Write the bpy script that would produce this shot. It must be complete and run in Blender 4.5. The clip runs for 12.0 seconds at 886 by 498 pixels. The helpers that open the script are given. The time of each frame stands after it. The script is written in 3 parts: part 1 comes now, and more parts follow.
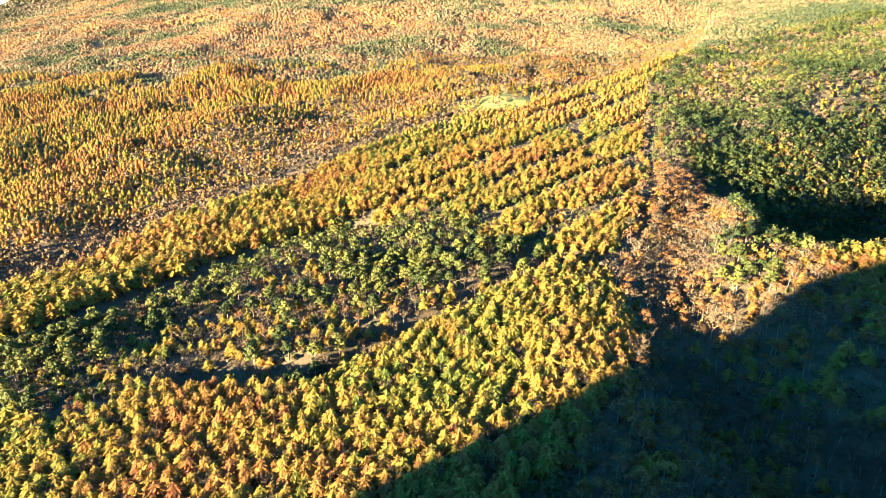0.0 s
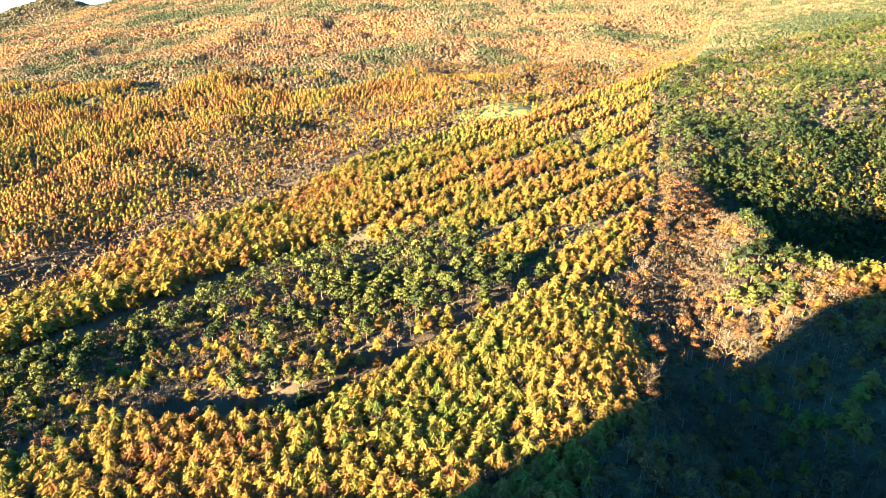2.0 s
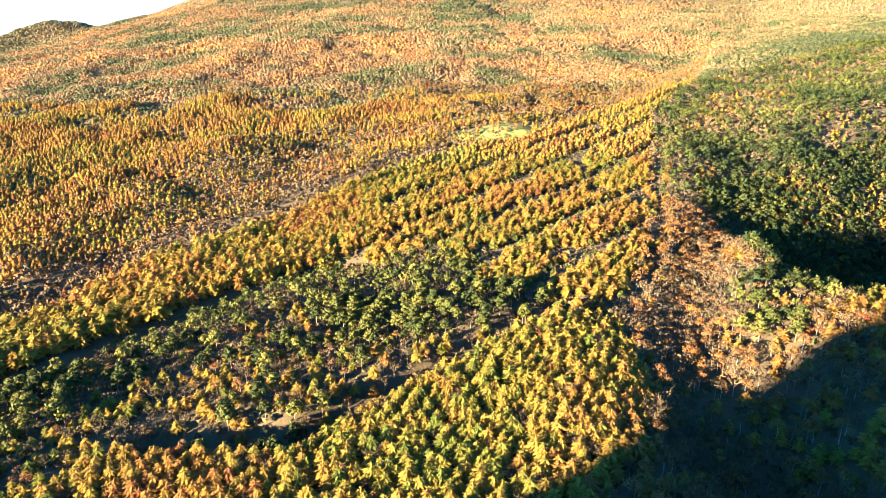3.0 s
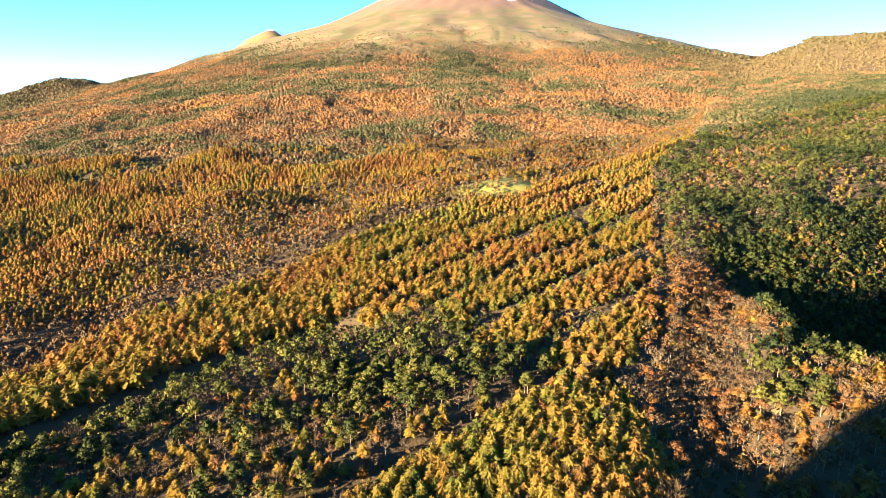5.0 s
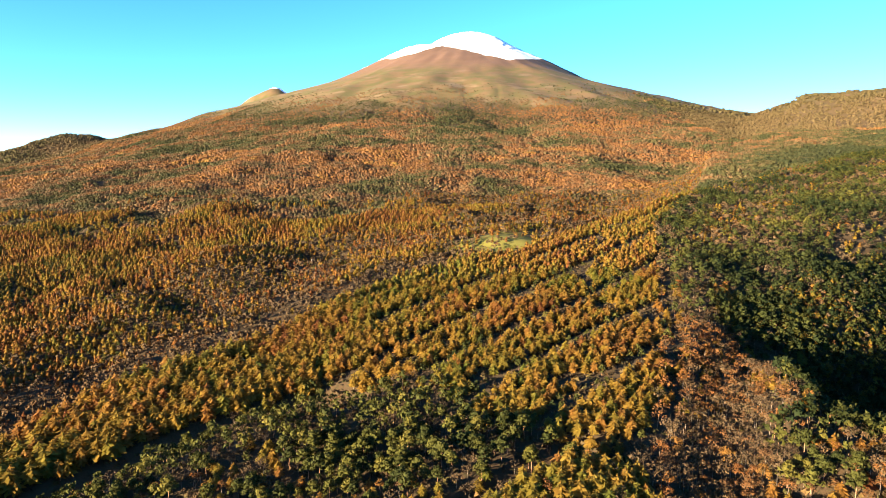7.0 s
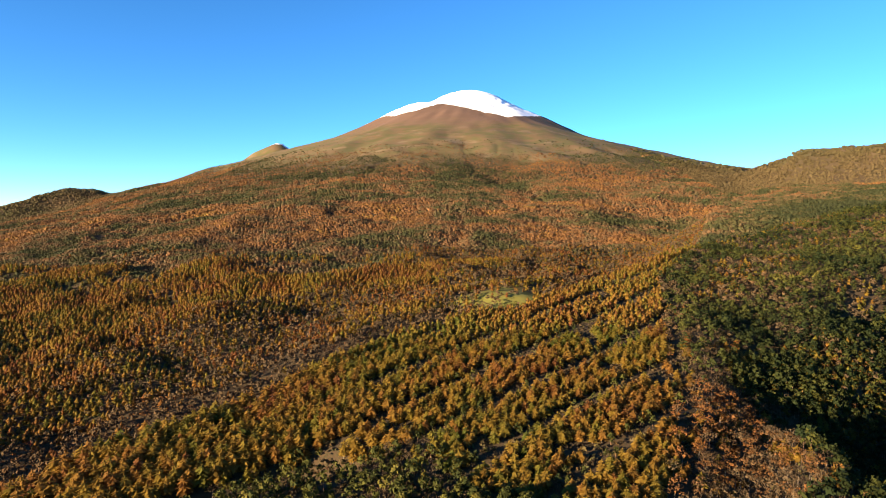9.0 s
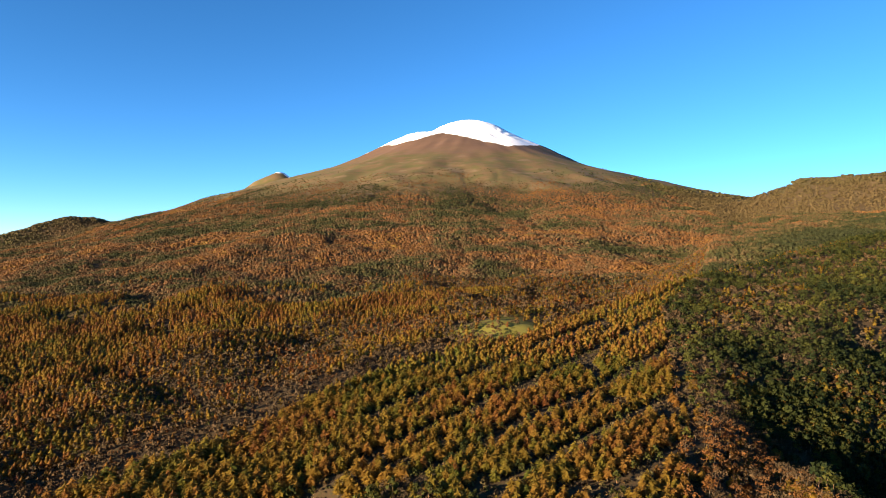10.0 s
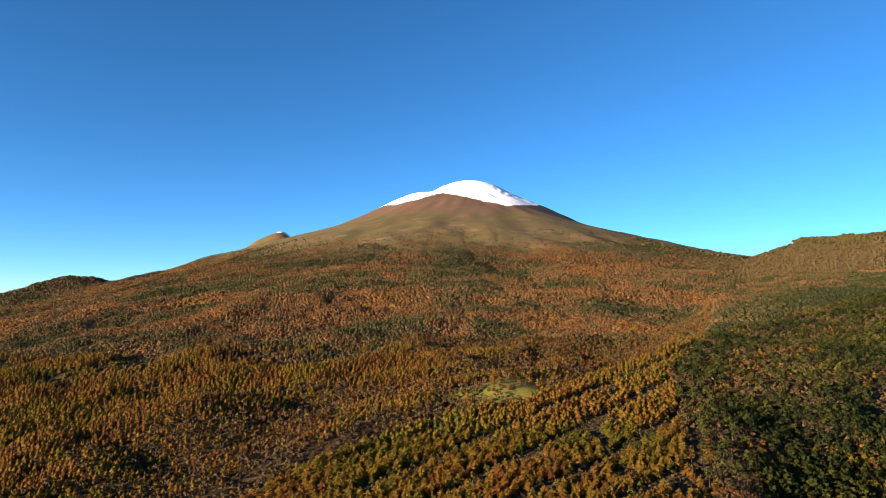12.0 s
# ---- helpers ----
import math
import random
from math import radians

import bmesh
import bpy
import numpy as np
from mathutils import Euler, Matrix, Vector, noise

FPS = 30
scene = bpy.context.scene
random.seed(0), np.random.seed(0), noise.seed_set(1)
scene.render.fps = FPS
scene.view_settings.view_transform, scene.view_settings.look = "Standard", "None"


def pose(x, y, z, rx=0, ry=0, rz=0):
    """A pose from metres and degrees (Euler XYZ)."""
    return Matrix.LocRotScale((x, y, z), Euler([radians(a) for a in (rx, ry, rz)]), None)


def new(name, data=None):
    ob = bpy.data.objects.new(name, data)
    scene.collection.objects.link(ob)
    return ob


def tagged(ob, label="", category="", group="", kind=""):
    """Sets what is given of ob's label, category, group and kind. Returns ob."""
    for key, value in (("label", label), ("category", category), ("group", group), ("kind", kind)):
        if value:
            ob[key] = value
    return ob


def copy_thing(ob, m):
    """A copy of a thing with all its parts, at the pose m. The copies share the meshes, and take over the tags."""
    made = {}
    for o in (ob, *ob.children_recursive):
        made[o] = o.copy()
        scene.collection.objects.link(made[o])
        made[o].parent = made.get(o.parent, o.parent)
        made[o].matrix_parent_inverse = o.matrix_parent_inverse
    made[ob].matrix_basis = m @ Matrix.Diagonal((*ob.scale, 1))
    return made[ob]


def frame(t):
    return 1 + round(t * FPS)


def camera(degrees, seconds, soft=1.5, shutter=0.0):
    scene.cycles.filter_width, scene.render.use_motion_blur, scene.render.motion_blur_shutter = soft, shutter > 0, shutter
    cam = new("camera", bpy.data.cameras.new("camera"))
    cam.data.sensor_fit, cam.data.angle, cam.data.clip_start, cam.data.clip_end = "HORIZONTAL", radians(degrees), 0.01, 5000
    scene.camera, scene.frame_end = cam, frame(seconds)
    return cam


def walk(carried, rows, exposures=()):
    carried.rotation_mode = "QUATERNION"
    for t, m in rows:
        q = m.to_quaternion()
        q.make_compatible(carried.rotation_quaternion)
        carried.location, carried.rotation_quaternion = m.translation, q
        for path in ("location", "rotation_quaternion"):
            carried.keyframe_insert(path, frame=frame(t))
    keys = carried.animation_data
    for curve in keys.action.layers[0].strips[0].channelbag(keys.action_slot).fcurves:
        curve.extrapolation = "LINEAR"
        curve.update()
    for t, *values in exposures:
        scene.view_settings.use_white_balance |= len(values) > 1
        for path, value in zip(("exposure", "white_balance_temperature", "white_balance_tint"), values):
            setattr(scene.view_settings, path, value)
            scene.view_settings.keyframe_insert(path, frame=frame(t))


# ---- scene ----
cam = camera(72.2, 12.0, 0.9)
METRES, EYE, TILT, LEAN, TURN = 100.0, 130.0, -21.0, 0.0, 0.0
ROWS = [
    (0.0, 0.0, 0.0, 0.0, 0.0, 0.0, -0.0),
    (0.5, 0.0045, 0.0394, 0.0149, 0.01, 0.27, -0.0),
    (1.0, 0.0088, 0.0787, 0.0299, 0.04, 0.37, -0.02),
    (1.5, 0.0137, 0.1184, 0.0451, 0.06, 0.46, -0.02),
    (2.0, 0.0188, 0.158, 0.0605, 0.07, 0.7, -0.03),
    (2.5, 0.024, 0.1976, 0.0764, 0.09, 1.34, -0.03),
    (3.0, 0.0288, 0.2371, 0.0924, 0.1, 2.44, -0.03),
    (5.0, 0.047, 0.3923, 0.1534, 0.13, 7.35, -0.04),
    (5.5, 0.0513, 0.4317, 0.1677, 0.14, 8.58, -0.05),
    (6.0, 0.0555, 0.4705, 0.1825, 0.14, 9.81, -0.05),
    (6.5, 0.0597, 0.5087, 0.1973, 0.16, 11.09, -0.06),
    (7.0, 0.0636, 0.5467, 0.2125, 0.17, 12.35, -0.06),
    (9.0, 0.0815, 0.7009, 0.2711, 0.19, 17.41, -0.1),
    (9.5, 0.0854, 0.7391, 0.2856, 0.2, 18.73, -0.12),
    (10.0, 0.0897, 0.7771, 0.3002, 0.21, 20.08, -0.12),
    (10.5, 0.0946, 0.8154, 0.3151, 0.23, 21.44, -0.12),
    (11.0, 0.0986, 0.8529, 0.3298, 0.24, 22.87, -0.13),
    (11.5, 0.1031, 0.8907, 0.3446, 0.26, 24.31, -0.13),
    (12.0, 0.1069, 0.928, 0.3567, 0.27, 25.68, -0.15),
]
EXPOSURES = [(0.0, 4.55, 6350, 5), (2.0, 4.5, 6350, 6), (3.0, 4.35, 6450, 8), (5.0, 3.68, 6800, 13), (7.0, 3.0, 7150, 16), (9.0, 2.32, 7350, 18), (12.0, 1.85, 7400, 17)]
walk(cam, [(t, pose(0, 0, EYE, TILT, LEAN, TURN) @ pose(METRES * x, METRES * y, METRES * z, 90 + pitch, roll, yaw)) for t, x, y, z, yaw, pitch, roll in ROWS], EXPOSURES)

# ---- sky and sun ----
SUN_HIGH, SUN_WAY = 9.0, 234.0  # degrees above the horizon; degrees clockwise from straight ahead
world = bpy.data.worlds.new("sky")
scene.world = world
world.use_nodes = True
wn = world.node_tree.nodes
sky = wn.new("ShaderNodeTexSky")
sky.sky_type = "NISHITA"
sky.sun_disc = False
sky.sun_elevation, sky.sun_rotation = radians(SUN_HIGH), radians(SUN_WAY)
sky.altitude, sky.air_density, sky.dust_density, sky.ozone_density = 1200, 0.6, 0.0, 4.0
wn["Background"].inputs["Strength"].default_value = 0.068
rich = wn.new("ShaderNodeHueSaturation")
rich.inputs["Hue"].default_value, rich.inputs["Saturation"].default_value, rich.inputs["Value"].default_value = 0.493, 1.09, 1.15
deep = wn.new("ShaderNodeGamma")
deep.inputs["Gamma"].default_value = 1.05
world.node_tree.links.new(sky.outputs[0], deep.inputs["Color"])
world.node_tree.links.new(deep.outputs[0], rich.inputs["Color"])
world.node_tree.links.new(rich.outputs[0], wn["Background"].inputs["Color"])
sun = new("sun", bpy.data.lights.new("sun", "SUN"))
sun.data.energy, sun.data.angle, sun.data.color = 5.0, radians(0.55), (1.0, 0.86, 0.60)
away = Vector((math.sin(radians(SUN_WAY)) * math.cos(radians(SUN_HIGH)), math.cos(radians(SUN_WAY)) * math.cos(radians(SUN_HIGH)), math.sin(radians(SUN_HIGH))))
sun.matrix_world = Matrix.Translation((0, 0, 400)) @ away.to_track_quat("Z", "Y").to_matrix().to_4x4()


# ---- materials ----
def graph(name):
    m = bpy.data.materials.new(name)
    m.use_nodes = True
    n = m.node_tree.nodes
    return m, n, m.node_tree.links, n["Principled BSDF"]


def mixed(n, l, fac, a, b):
    """A colour mix; a and b are colours or sockets."""
    k = n.new("ShaderNodeMix")
    k.data_type = "RGBA"
    for socket, value in ((k.inputs[0], fac), (k.inputs[6], a), (k.inputs[7], b)):
        if isinstance(value, (int, float)):
            socket.default_value = value
        elif isinstance(value, tuple):
            socket.default_value = (*value, 1)
        else:
            l.new(value, socket)
    return k.outputs[2]


def noise_at(n, l, where, size, detail=3.0):
    k = n.new("ShaderNodeTexNoise")
    k.inputs["Scale"].default_value, k.inputs["Detail"].default_value = 1.0 / size, detail
    l.new(where, k.inputs["Vector"])
    return k.outputs["Fac"]


def span(n, l, value, low, high):
    k = n.new("ShaderNodeMapRange")
    k.interpolation_type = "SMOOTHSTEP"
    k.inputs["From Min"].default_value, k.inputs["From Max"].default_value = low, high
    l.new(value, k.inputs["Value"])
    return k.outputs["Result"]


def ramp(n, l, value, stops):
    k = n.new("ShaderNodeValToRGB")
    k.color_ramp.elements.remove(k.color_ramp.elements[1])
    for i, (at, colour) in enumerate(stops):
        e = k.color_ramp.elements[0] if i == 0 else k.color_ramp.elements.new(at)
        e.position, e.color = at, (*colour, 1)
    l.new(value, k.inputs[0])
    return k.outputs[0]


def maths(n, l, kind, a, b):
    k = n.new("ShaderNodeMath")
    k.operation = kind
    for socket, value in zip(k.inputs, (a, b)):
        if isinstance(value, (int, float)):
            socket.default_value = value
        else:
            l.new(value, socket)
    return k.outputs[0]


def foliage(name, stops, thin=0.3, rough=0.75, single=False):
    """Leaves or needles: each tree takes its colour from the ramp, with a finer change from spray to spray."""
    m, n, l, p = graph(name)
    info, att, geo = n.new("ShaderNodeObjectInfo"), n.new("ShaderNodeAttribute"), n.new("ShaderNodeNewGeometry")
    att.attribute_name = "tint"
    pick = maths(n, l, "ADD", maths(n, l, "MULTIPLY", info.outputs["Random"], 0.8), 0.1) if single else att.outputs["Fac"]
    fine = noise_at(n, l, geo.outputs["Position"], 1.3, 4.0)
    pick = maths(n, l, "ADD", pick, maths(n, l, "MULTIPLY", maths(n, l, "SUBTRACT", fine, 0.5), 0.15))
    base = ramp(n, l, pick, stops)
    hsv = n.new("ShaderNodeHueSaturation")
    l.new(base, hsv.inputs["Color"])
    l.new(maths(n, l, "ADD", 0.82, maths(n, l, "MULTIPLY", geo.outputs["Random Per Island"], 0.36)), hsv.inputs["Value"])
    l.new(hsv.outputs[0], p.inputs["Base Color"])
    p.inputs["Roughness"].default_value = rough
    p.inputs["Specular IOR Level"].default_value = 0.06
    tr, mx = n.new("ShaderNodeBsdfTranslucent"), n.new("ShaderNodeMixShader")
    l.new(hsv.outputs[0], tr.inputs["Color"])
    mx.inputs[0].default_value = thin
    l.new(p.outputs[0], mx.inputs[1])
    l.new(tr.outputs[0], mx.inputs[2])
    l.new(mx.outputs[0], n["Material Output"].inputs["Surface"])
    return m


def bark(name, dark, light, size=0.4):
    m, n, l, p = graph(name)
    geo = n.new("ShaderNodeNewGeometry")
    f = noise_at(n, l, geo.outputs["Position"], size, 5.0)
    l.new(mixed(n, l, f, dark, light), p.inputs["Base Color"])
    p.inputs["Roughness"].default_value = 0.9
    b = n.new("ShaderNodeBump")
    b.inputs["Distance"].default_value = 0.05
    l.new(f, b.inputs["Height"])
    l.new(b.outputs[0], p.inputs["Normal"])
    return m


LARCH_RAMP = [(0.0, (0.095, 0.105, 0.02)), (0.2, (0.165, 0.135, 0.024)), (0.45, (0.225, 0.14, 0.026)), (0.7, (0.24, 0.12, 0.028)), (0.88, (0.21, 0.09, 0.027)), (1.0, (0.175, 0.066, 0.025))]
PINE_RAMP = [(0.0, (0.012, 0.018, 0.006)), (0.3, (0.027, 0.031, 0.008)), (0.7, (0.054, 0.052, 0.011)), (1.0, (0.095, 0.077, 0.016))]
RUSSET_RAMP = [(0.0, (0.075, 0.042, 0.021)), (0.4, (0.1, 0.046, 0.017)), (0.7, (0.125, 0.05, 0.015)), (0.9, (0.145, 0.076, 0.019)), (1.0, (0.14, 0.024, 0.018))]
TWIG_RAMP = [(0.0, (0.042, 0.029, 0.017)), (0.5, (0.062, 0.041, 0.022)), (1.0, (0.088, 0.049, 0.022))]
LARCH, LARCH_ONE = (foliage("larch_needles_gold", LARCH_RAMP, 0.55, 0.75, one) for one in (False, True))
PINE, PINE_ONE = (foliage("pine_needles_green", PINE_RAMP, 0.2, 0.75, one) for one in (False, True))
RUSSET, RUSSET_ONE = (foliage("oak_leaves_russet", RUSSET_RAMP, 0.2, 0.75, one) for one in (False, True))
TWIG, TWIG_ONE = (foliage("bare_twigs_grey", TWIG_RAMP, 0.05, 0.9, one) for one in (False, True))
FAR = foliage("far_woods_mixed", [(0.0, (0.028, 0.033, 0.014)), (0.2, (0.056, 0.051, 0.02)), (0.38, (0.092, 0.061, 0.03)), (0.6, (0.14, 0.066, 0.028)), (0.8, (0.162, 0.08, 0.026)), (1.0, (0.17, 0.102, 0.026))], 0.2)
LARCH_BARK = bark("larch_bark", (0.07, 0.05, 0.035), (0.15, 0.115, 0.085))
PINE_BARK = bark("red_pine_bark", (0.12, 0.06, 0.035), (0.30, 0.15, 0.08))
SHRUB = foliage("undergrowth_leaves", [(0.0, (0.035, 0.025, 0.015)), (0.4, (0.062, 0.042, 0.021)), (0.7, (0.056, 0.052, 0.017)), (1.0, (0.1, 0.058, 0.023))], 0.15)
GREY_BARK = bark("grey_bark", (0.08, 0.062, 0.045), (0.17, 0.135, 0.10))


def ground_material():
    m, n, l, p = graph("forest_floor_and_scoria")
    geo = n.new("ShaderNodeNewGeometry")
    pos = geo.outputs["Position"]
    split = n.new("ShaderNodeSeparateXYZ")
    l.new(pos, split.inputs[0])
    z = split.outputs[2]
    big, mid, fine = noise_at(n, l, pos, 60.0, 4.0), noise_at(n, l, pos, 9.0, 5.0), noise_at(n, l, pos, 1.2, 4.0)
    litter = mixed(n, l, mid, (0.042, 0.027, 0.015), (0.075, 0.046, 0.023))
    litter = mixed(n, l, span(n, l, fine, 0.45, 0.7), litter, (0.042, 0.036, 0.016))
    spot = n.new("ShaderNodeVectorMath")
    spot.operation = "DISTANCE"
    l.new(pos, spot.inputs[0])
    spot.inputs[1].default_value = (85, 860, 0)
    near = maths(n, l, "ADD", spot.outputs["Value"], maths(n, l, "MULTIPLY", maths(n, l, "SUBTRACT", big, 0.5), 90.0))
    litter = mixed(n, l, span(n, l, near, 85.0, 50.0), litter, mixed(n, l, mid, (0.11, 0.105, 0.02), (0.165, 0.14, 0.03)))
    wide = noise_at(n, l, pos, 260.0, 8.0)
    high = maths(n, l, "ADD", z, maths(n, l, "MULTIPLY", maths(n, l, "SUBTRACT", wide, 0.5), 240.0))
    grass = mixed(n, l, span(n, l, noise_at(n, l, pos, 70.0, 8.0), 0.35, 0.65), (0.082, 0.072, 0.027), (0.12, 0.076, 0.038))
    grass = mixed(n, l, span(n, l, noise_at(n, l, pos, 130.0, 9.0), 0.56, 0.68), grass, (0.15, 0.105, 0.058))
    scoria = mixed(n, l, noise_at(n, l, pos, 120.0, 8.0), (0.085, 0.05, 0.036), (0.13, 0.076, 0.051))
    col = mixed(n, l, span(n, l, high, 260.0, 380.0), litter, grass)
    col = mixed(n, l, span(n, l, high, 540.0, 700.0), col, scoria)
    snow = n.new("ShaderNodeAttribute")
    snow.attribute_name = "snow"
    patch = maths(n, l, "ADD", snow.outputs["Fac"], maths(n, l, "MULTIPLY", maths(n, l, "SUBTRACT", noise_at(n, l, pos, 45.0, 8.0), 0.5), 0.5))
    col = mixed(n, l, span(n, l, patch, 0.45, 0.6), col, (0.82, 0.84, 0.88))
    l.new(col, p.inputs["Base Color"])
    p.inputs["Roughness"].default_value = 0.95
    p.inputs["Specular IOR Level"].default_value = 0.15
    b = n.new("ShaderNodeBump")
    b.inputs["Strength"].default_value, b.inputs["Distance"].default_value = 0.6, 0.4
    l.new(fine, b.inputs["Height"])
    l.new(b.outputs[0], p.inputs["Normal"])
    return m


GROUND = ground_material()


# ---- the lie of the land ----
SUMMIT = (180.0, 4500.0)
CONE_R = (0, 150, 284, 350, 525, 690, 900, 1200, 1620, 1980, 2261, 2600, 3166, 3500, 3900, 4400, 7000)
CONE_Z = (993, 970, 900, 855, 795, 735, 655, 560, 432, 320, 236, 160, 48, 2, -62, -110, -200)
NOISE_TABLE = np.random.RandomState(7).rand(256, 256)


def smooth(e0, e1, v):
    k = np.clip((v - e0) / (e1 - e0), 0, 1)
    return k * k * (3 - 2 * k)


def wobble(x, y, size, shift=0.0):
    """Soft value noise from -1 to 1 with hills about size metres wide."""
    u, v = x / size + 31.7 + shift, y / size + 17.3 - shift
    i, j = np.floor(u).astype(int), np.floor(v).astype(int)
    a, b = u - i, v - j
    a, b = a * a * (3 - 2 * a), b * b * (3 - 2 * b)
    n = NOISE_TABLE
    g = lambda p, q: n[p % 256, q % 256]
    return 2 * ((g(i, j) * (1 - a) + g(i + 1, j) * a) * (1 - b) + (g(i, j + 1) * (1 - a) + g(i + 1, j + 1) * a) * b) - 1


def mound(x, y, cx, cy, ax, ay, turn, high):
    c, s = math.cos(radians(turn)), math.sin(radians(turn))
    u, v = ((x - cx) * c + (y - cy) * s) / ax, (-(x - cx) * s + (y - cy) * c) / ay
    return high * np.exp(-(u * u + v * v))


EDGE_X = (-900, -420, -257, -232, -180, -128, -70, -22, 36, 132, 210, 340, 560, 1100, 2400)
EDGE_Y = (-300, 120, 321, 341, 410, 460, 537, 590, 640, 690, 765, 870, 1330, 2100, 3600)
SHADE_WAY = SUN_WAY - 180
SHADE_RIDGE_U = (-900, -400, -211, -163, -141, -135, -128, -124, -121, -117, -110, -85, 200, 900)
SHADE_RIDGE_Z = (-60, -20, 10, 37, 63, 70, 80, 90, 98, 115, 130, 146, 160, 168)
# a gully deepened until its floor lies in shade
GULLY_X = (140, 175, 205, 240, 310, 440, 620)
GULLY_Y = (370, 380, 394, 410, 452, 545, 680)
GULLY_DEEP = (0, 4, 30, 56, 78, 92, 50)
RAVINE_Y = (-200, 100, 200, 266, 300, 405, 520, 700)
RAVINE_X = (150, 125, 110, 112, 122, 174, 250, 330)
RAVINE_DEEP = (20, 26, 25, 15, 10, 10, 8, 0)


# ditches and clearings added along stands for bands of shade: corners, depth, half width
SHADE_DITCHES = (([(-420, 150), (-222, 268), (-195, 287), (-150, 329), (-122, 353), (-68, 388), (-40, 386)], 16.0, 10.0),
           ([(-110, 226), (-52, 222), (-38, 238), (0, 262), (24, 281), (60, 302), (80, 294)], 15.0, 7.5),
           ([(98, 305), (121, 344), (131, 382), (153, 438), (170, 500), (204, 592), (236, 700)], 1.5, 2.6))


def line_gap(x, y, line):
    """How far points lie from a bent line."""
    best = np.full(np.shape(x), 1e9)
    for (ax, ay), (bx, by) in zip(line, line[1:]):
        dx, dy = bx - ax, by - ay
        k = np.clip(((x - ax) * dx + (y - ay) * dy) / (dx * dx + dy * dy), 0, 1)
        best = np.minimum(best, np.hypot(x - ax - k * dx, y - ay - k * dy))
    return best


BROW_X = (-3000, 150, 201, 328, 433, 558, 734, 1000, 1600, 2400, 4000)
BROW_Y = (9000, 3000, 768, 865, 932, 1011, 1104, 1250, 1560, 2000, 2900)


def brow_gap(x, y):
    """How far beyond the brow that ends the plateau in the north a point lies."""
    return (y - np.interp(x, BROW_X, BROW_Y)) * 0.86


def over_brow(x, y):
    return brow_gap(x, y) > 0


def ground_height(x, y):
    x, y = np.asarray(x, float), np.asarray(y, float)
    # the volcano
    rx, ry = x - SUMMIT[0], y - SUMMIT[1]
    r = np.hypot(rx, ry)
    turn = np.arctan2(rx, -ry)
    cone = np.interp(r, CONE_R, CONE_Z)
    for d in (-60, 60):
        cone = cone + np.interp(np.abs(r + d), CONE_R, CONE_Z)
    cone /= 3
    side = np.sin(turn)
    cone = cone + smooth(0.25, 0.85, side) * np.interp(r, (350, 600, 770, 920, 1184, 1554, 1900, 2300), (0, -22, -46, -60, -48, -32, -14, 0))
    cone = cone + smooth(0.25, 0.85, -side) * np.interp(r, (300, 476, 593, 800, 1023, 1250, 1500, 1781, 2014, 2162, 2330, 2500, 2800, 3200, 3600), (0, 40, 30, 0, -24, -22, -20, -19, -40, -34, -36, -60, -78, -40, 0))
    rough = smooth(500, 1800, r) * (1 - smooth(3600, 4600, r))
    thread = 1 - np.abs(wobble(turn * 2600 + 60 * wobble(x, y, 200, 8), r * 0.3, 130, 3))
    cone = cone - 6 * thread ** 6 * smooth(1300, 2000, r) * (1 - smooth(3800, 4400, r))
    cone = cone + rough * ((10 + 12 * smooth(1400, 2200, r)) * wobble(turn * 1500, r * 0.25, 190) + 6 * wobble(x, y, 90, 5)) + 5 * wobble(turn * 900, r * .3, 60) * smooth(150, 500, r)
    cone = cone + (5 * wobble(x + 0.5 * y, y, 62, 11) + 2.5 * wobble(x, y, 27, 13)) * smooth(2000, 2900, r)
    cone = cone + mound(x, y, 90, 880, 130, 150, 0, 26) - mound(x, y, 70, 1330, 150, 150, 0, 12)
    # the side of the far slope: a gorge along the foot of the plateau
    cone = cone - mound(x, y, -190, 880, 70, 240, -25, 8)
    # the near plateau, which ends on its west side in a steep edge
    rise = -28 + 0.09 * x + 0.09 * y
    rise = np.where(rise > 130, 130 + 115 * np.tanh((rise - 130) / 115), rise)
    flat = rise + 4 * wobble(x, y, 120, 2) + 1.5 * wobble(x, y, 45, 9) + 6 * smooth(190, 300, x) * wobble(x - y, x + 0.6 * y, 75, 6)
    edge = np.interp(y, EDGE_Y, EDGE_X)
    west = (edge - x) * 0.75
    flat = flat - 0.6 * np.maximum(west, 0) - 14 * smooth(0, 22, west)
    flat = flat - 14 * smooth(0, 30, brow_gap(x, y)) * smooth(280, 400, x)
    flat = flat + mound(x, y, 40, 268, 55, 36, 40, 6)
    across = (x - np.interp(y, RAVINE_Y, RAVINE_X)) / np.where(x < np.interp(y, RAVINE_Y, RAVINE_X), 26, 46)
    flat = flat - np.interp(y, RAVINE_Y, RAVINE_DEEP) * np.exp(-across * across)
    off = (y - np.interp(x, GULLY_X, GULLY_Y)) / np.where(y < np.interp(x, GULLY_X, GULLY_Y), 100, 60)
    flat = flat - np.interp(x, GULLY_X, GULLY_DEEP) * np.exp(-off * off)
    off = (y - 575 - 0.42 * (x - 340)) / 22
    flat = flat - 18 * smooth(290, 350, x) * (1 - smooth(650, 900, x)) * np.exp(-off * off)
    # knoll raised and spur added, to cast shade into the gully
    flat = flat + mound(x, y, 250, 290, 90, 18, 12, 12) + mound(x, y, 172, 340, 12, 50, -25, 12)
    for line, deep, half in SHADE_DITCHES:
        flat = flat - deep * np.exp(-(line_gap(x, y, line) / half) ** 2)
    k = 10.0
    h = np.maximum(cone - flat, -400) / k
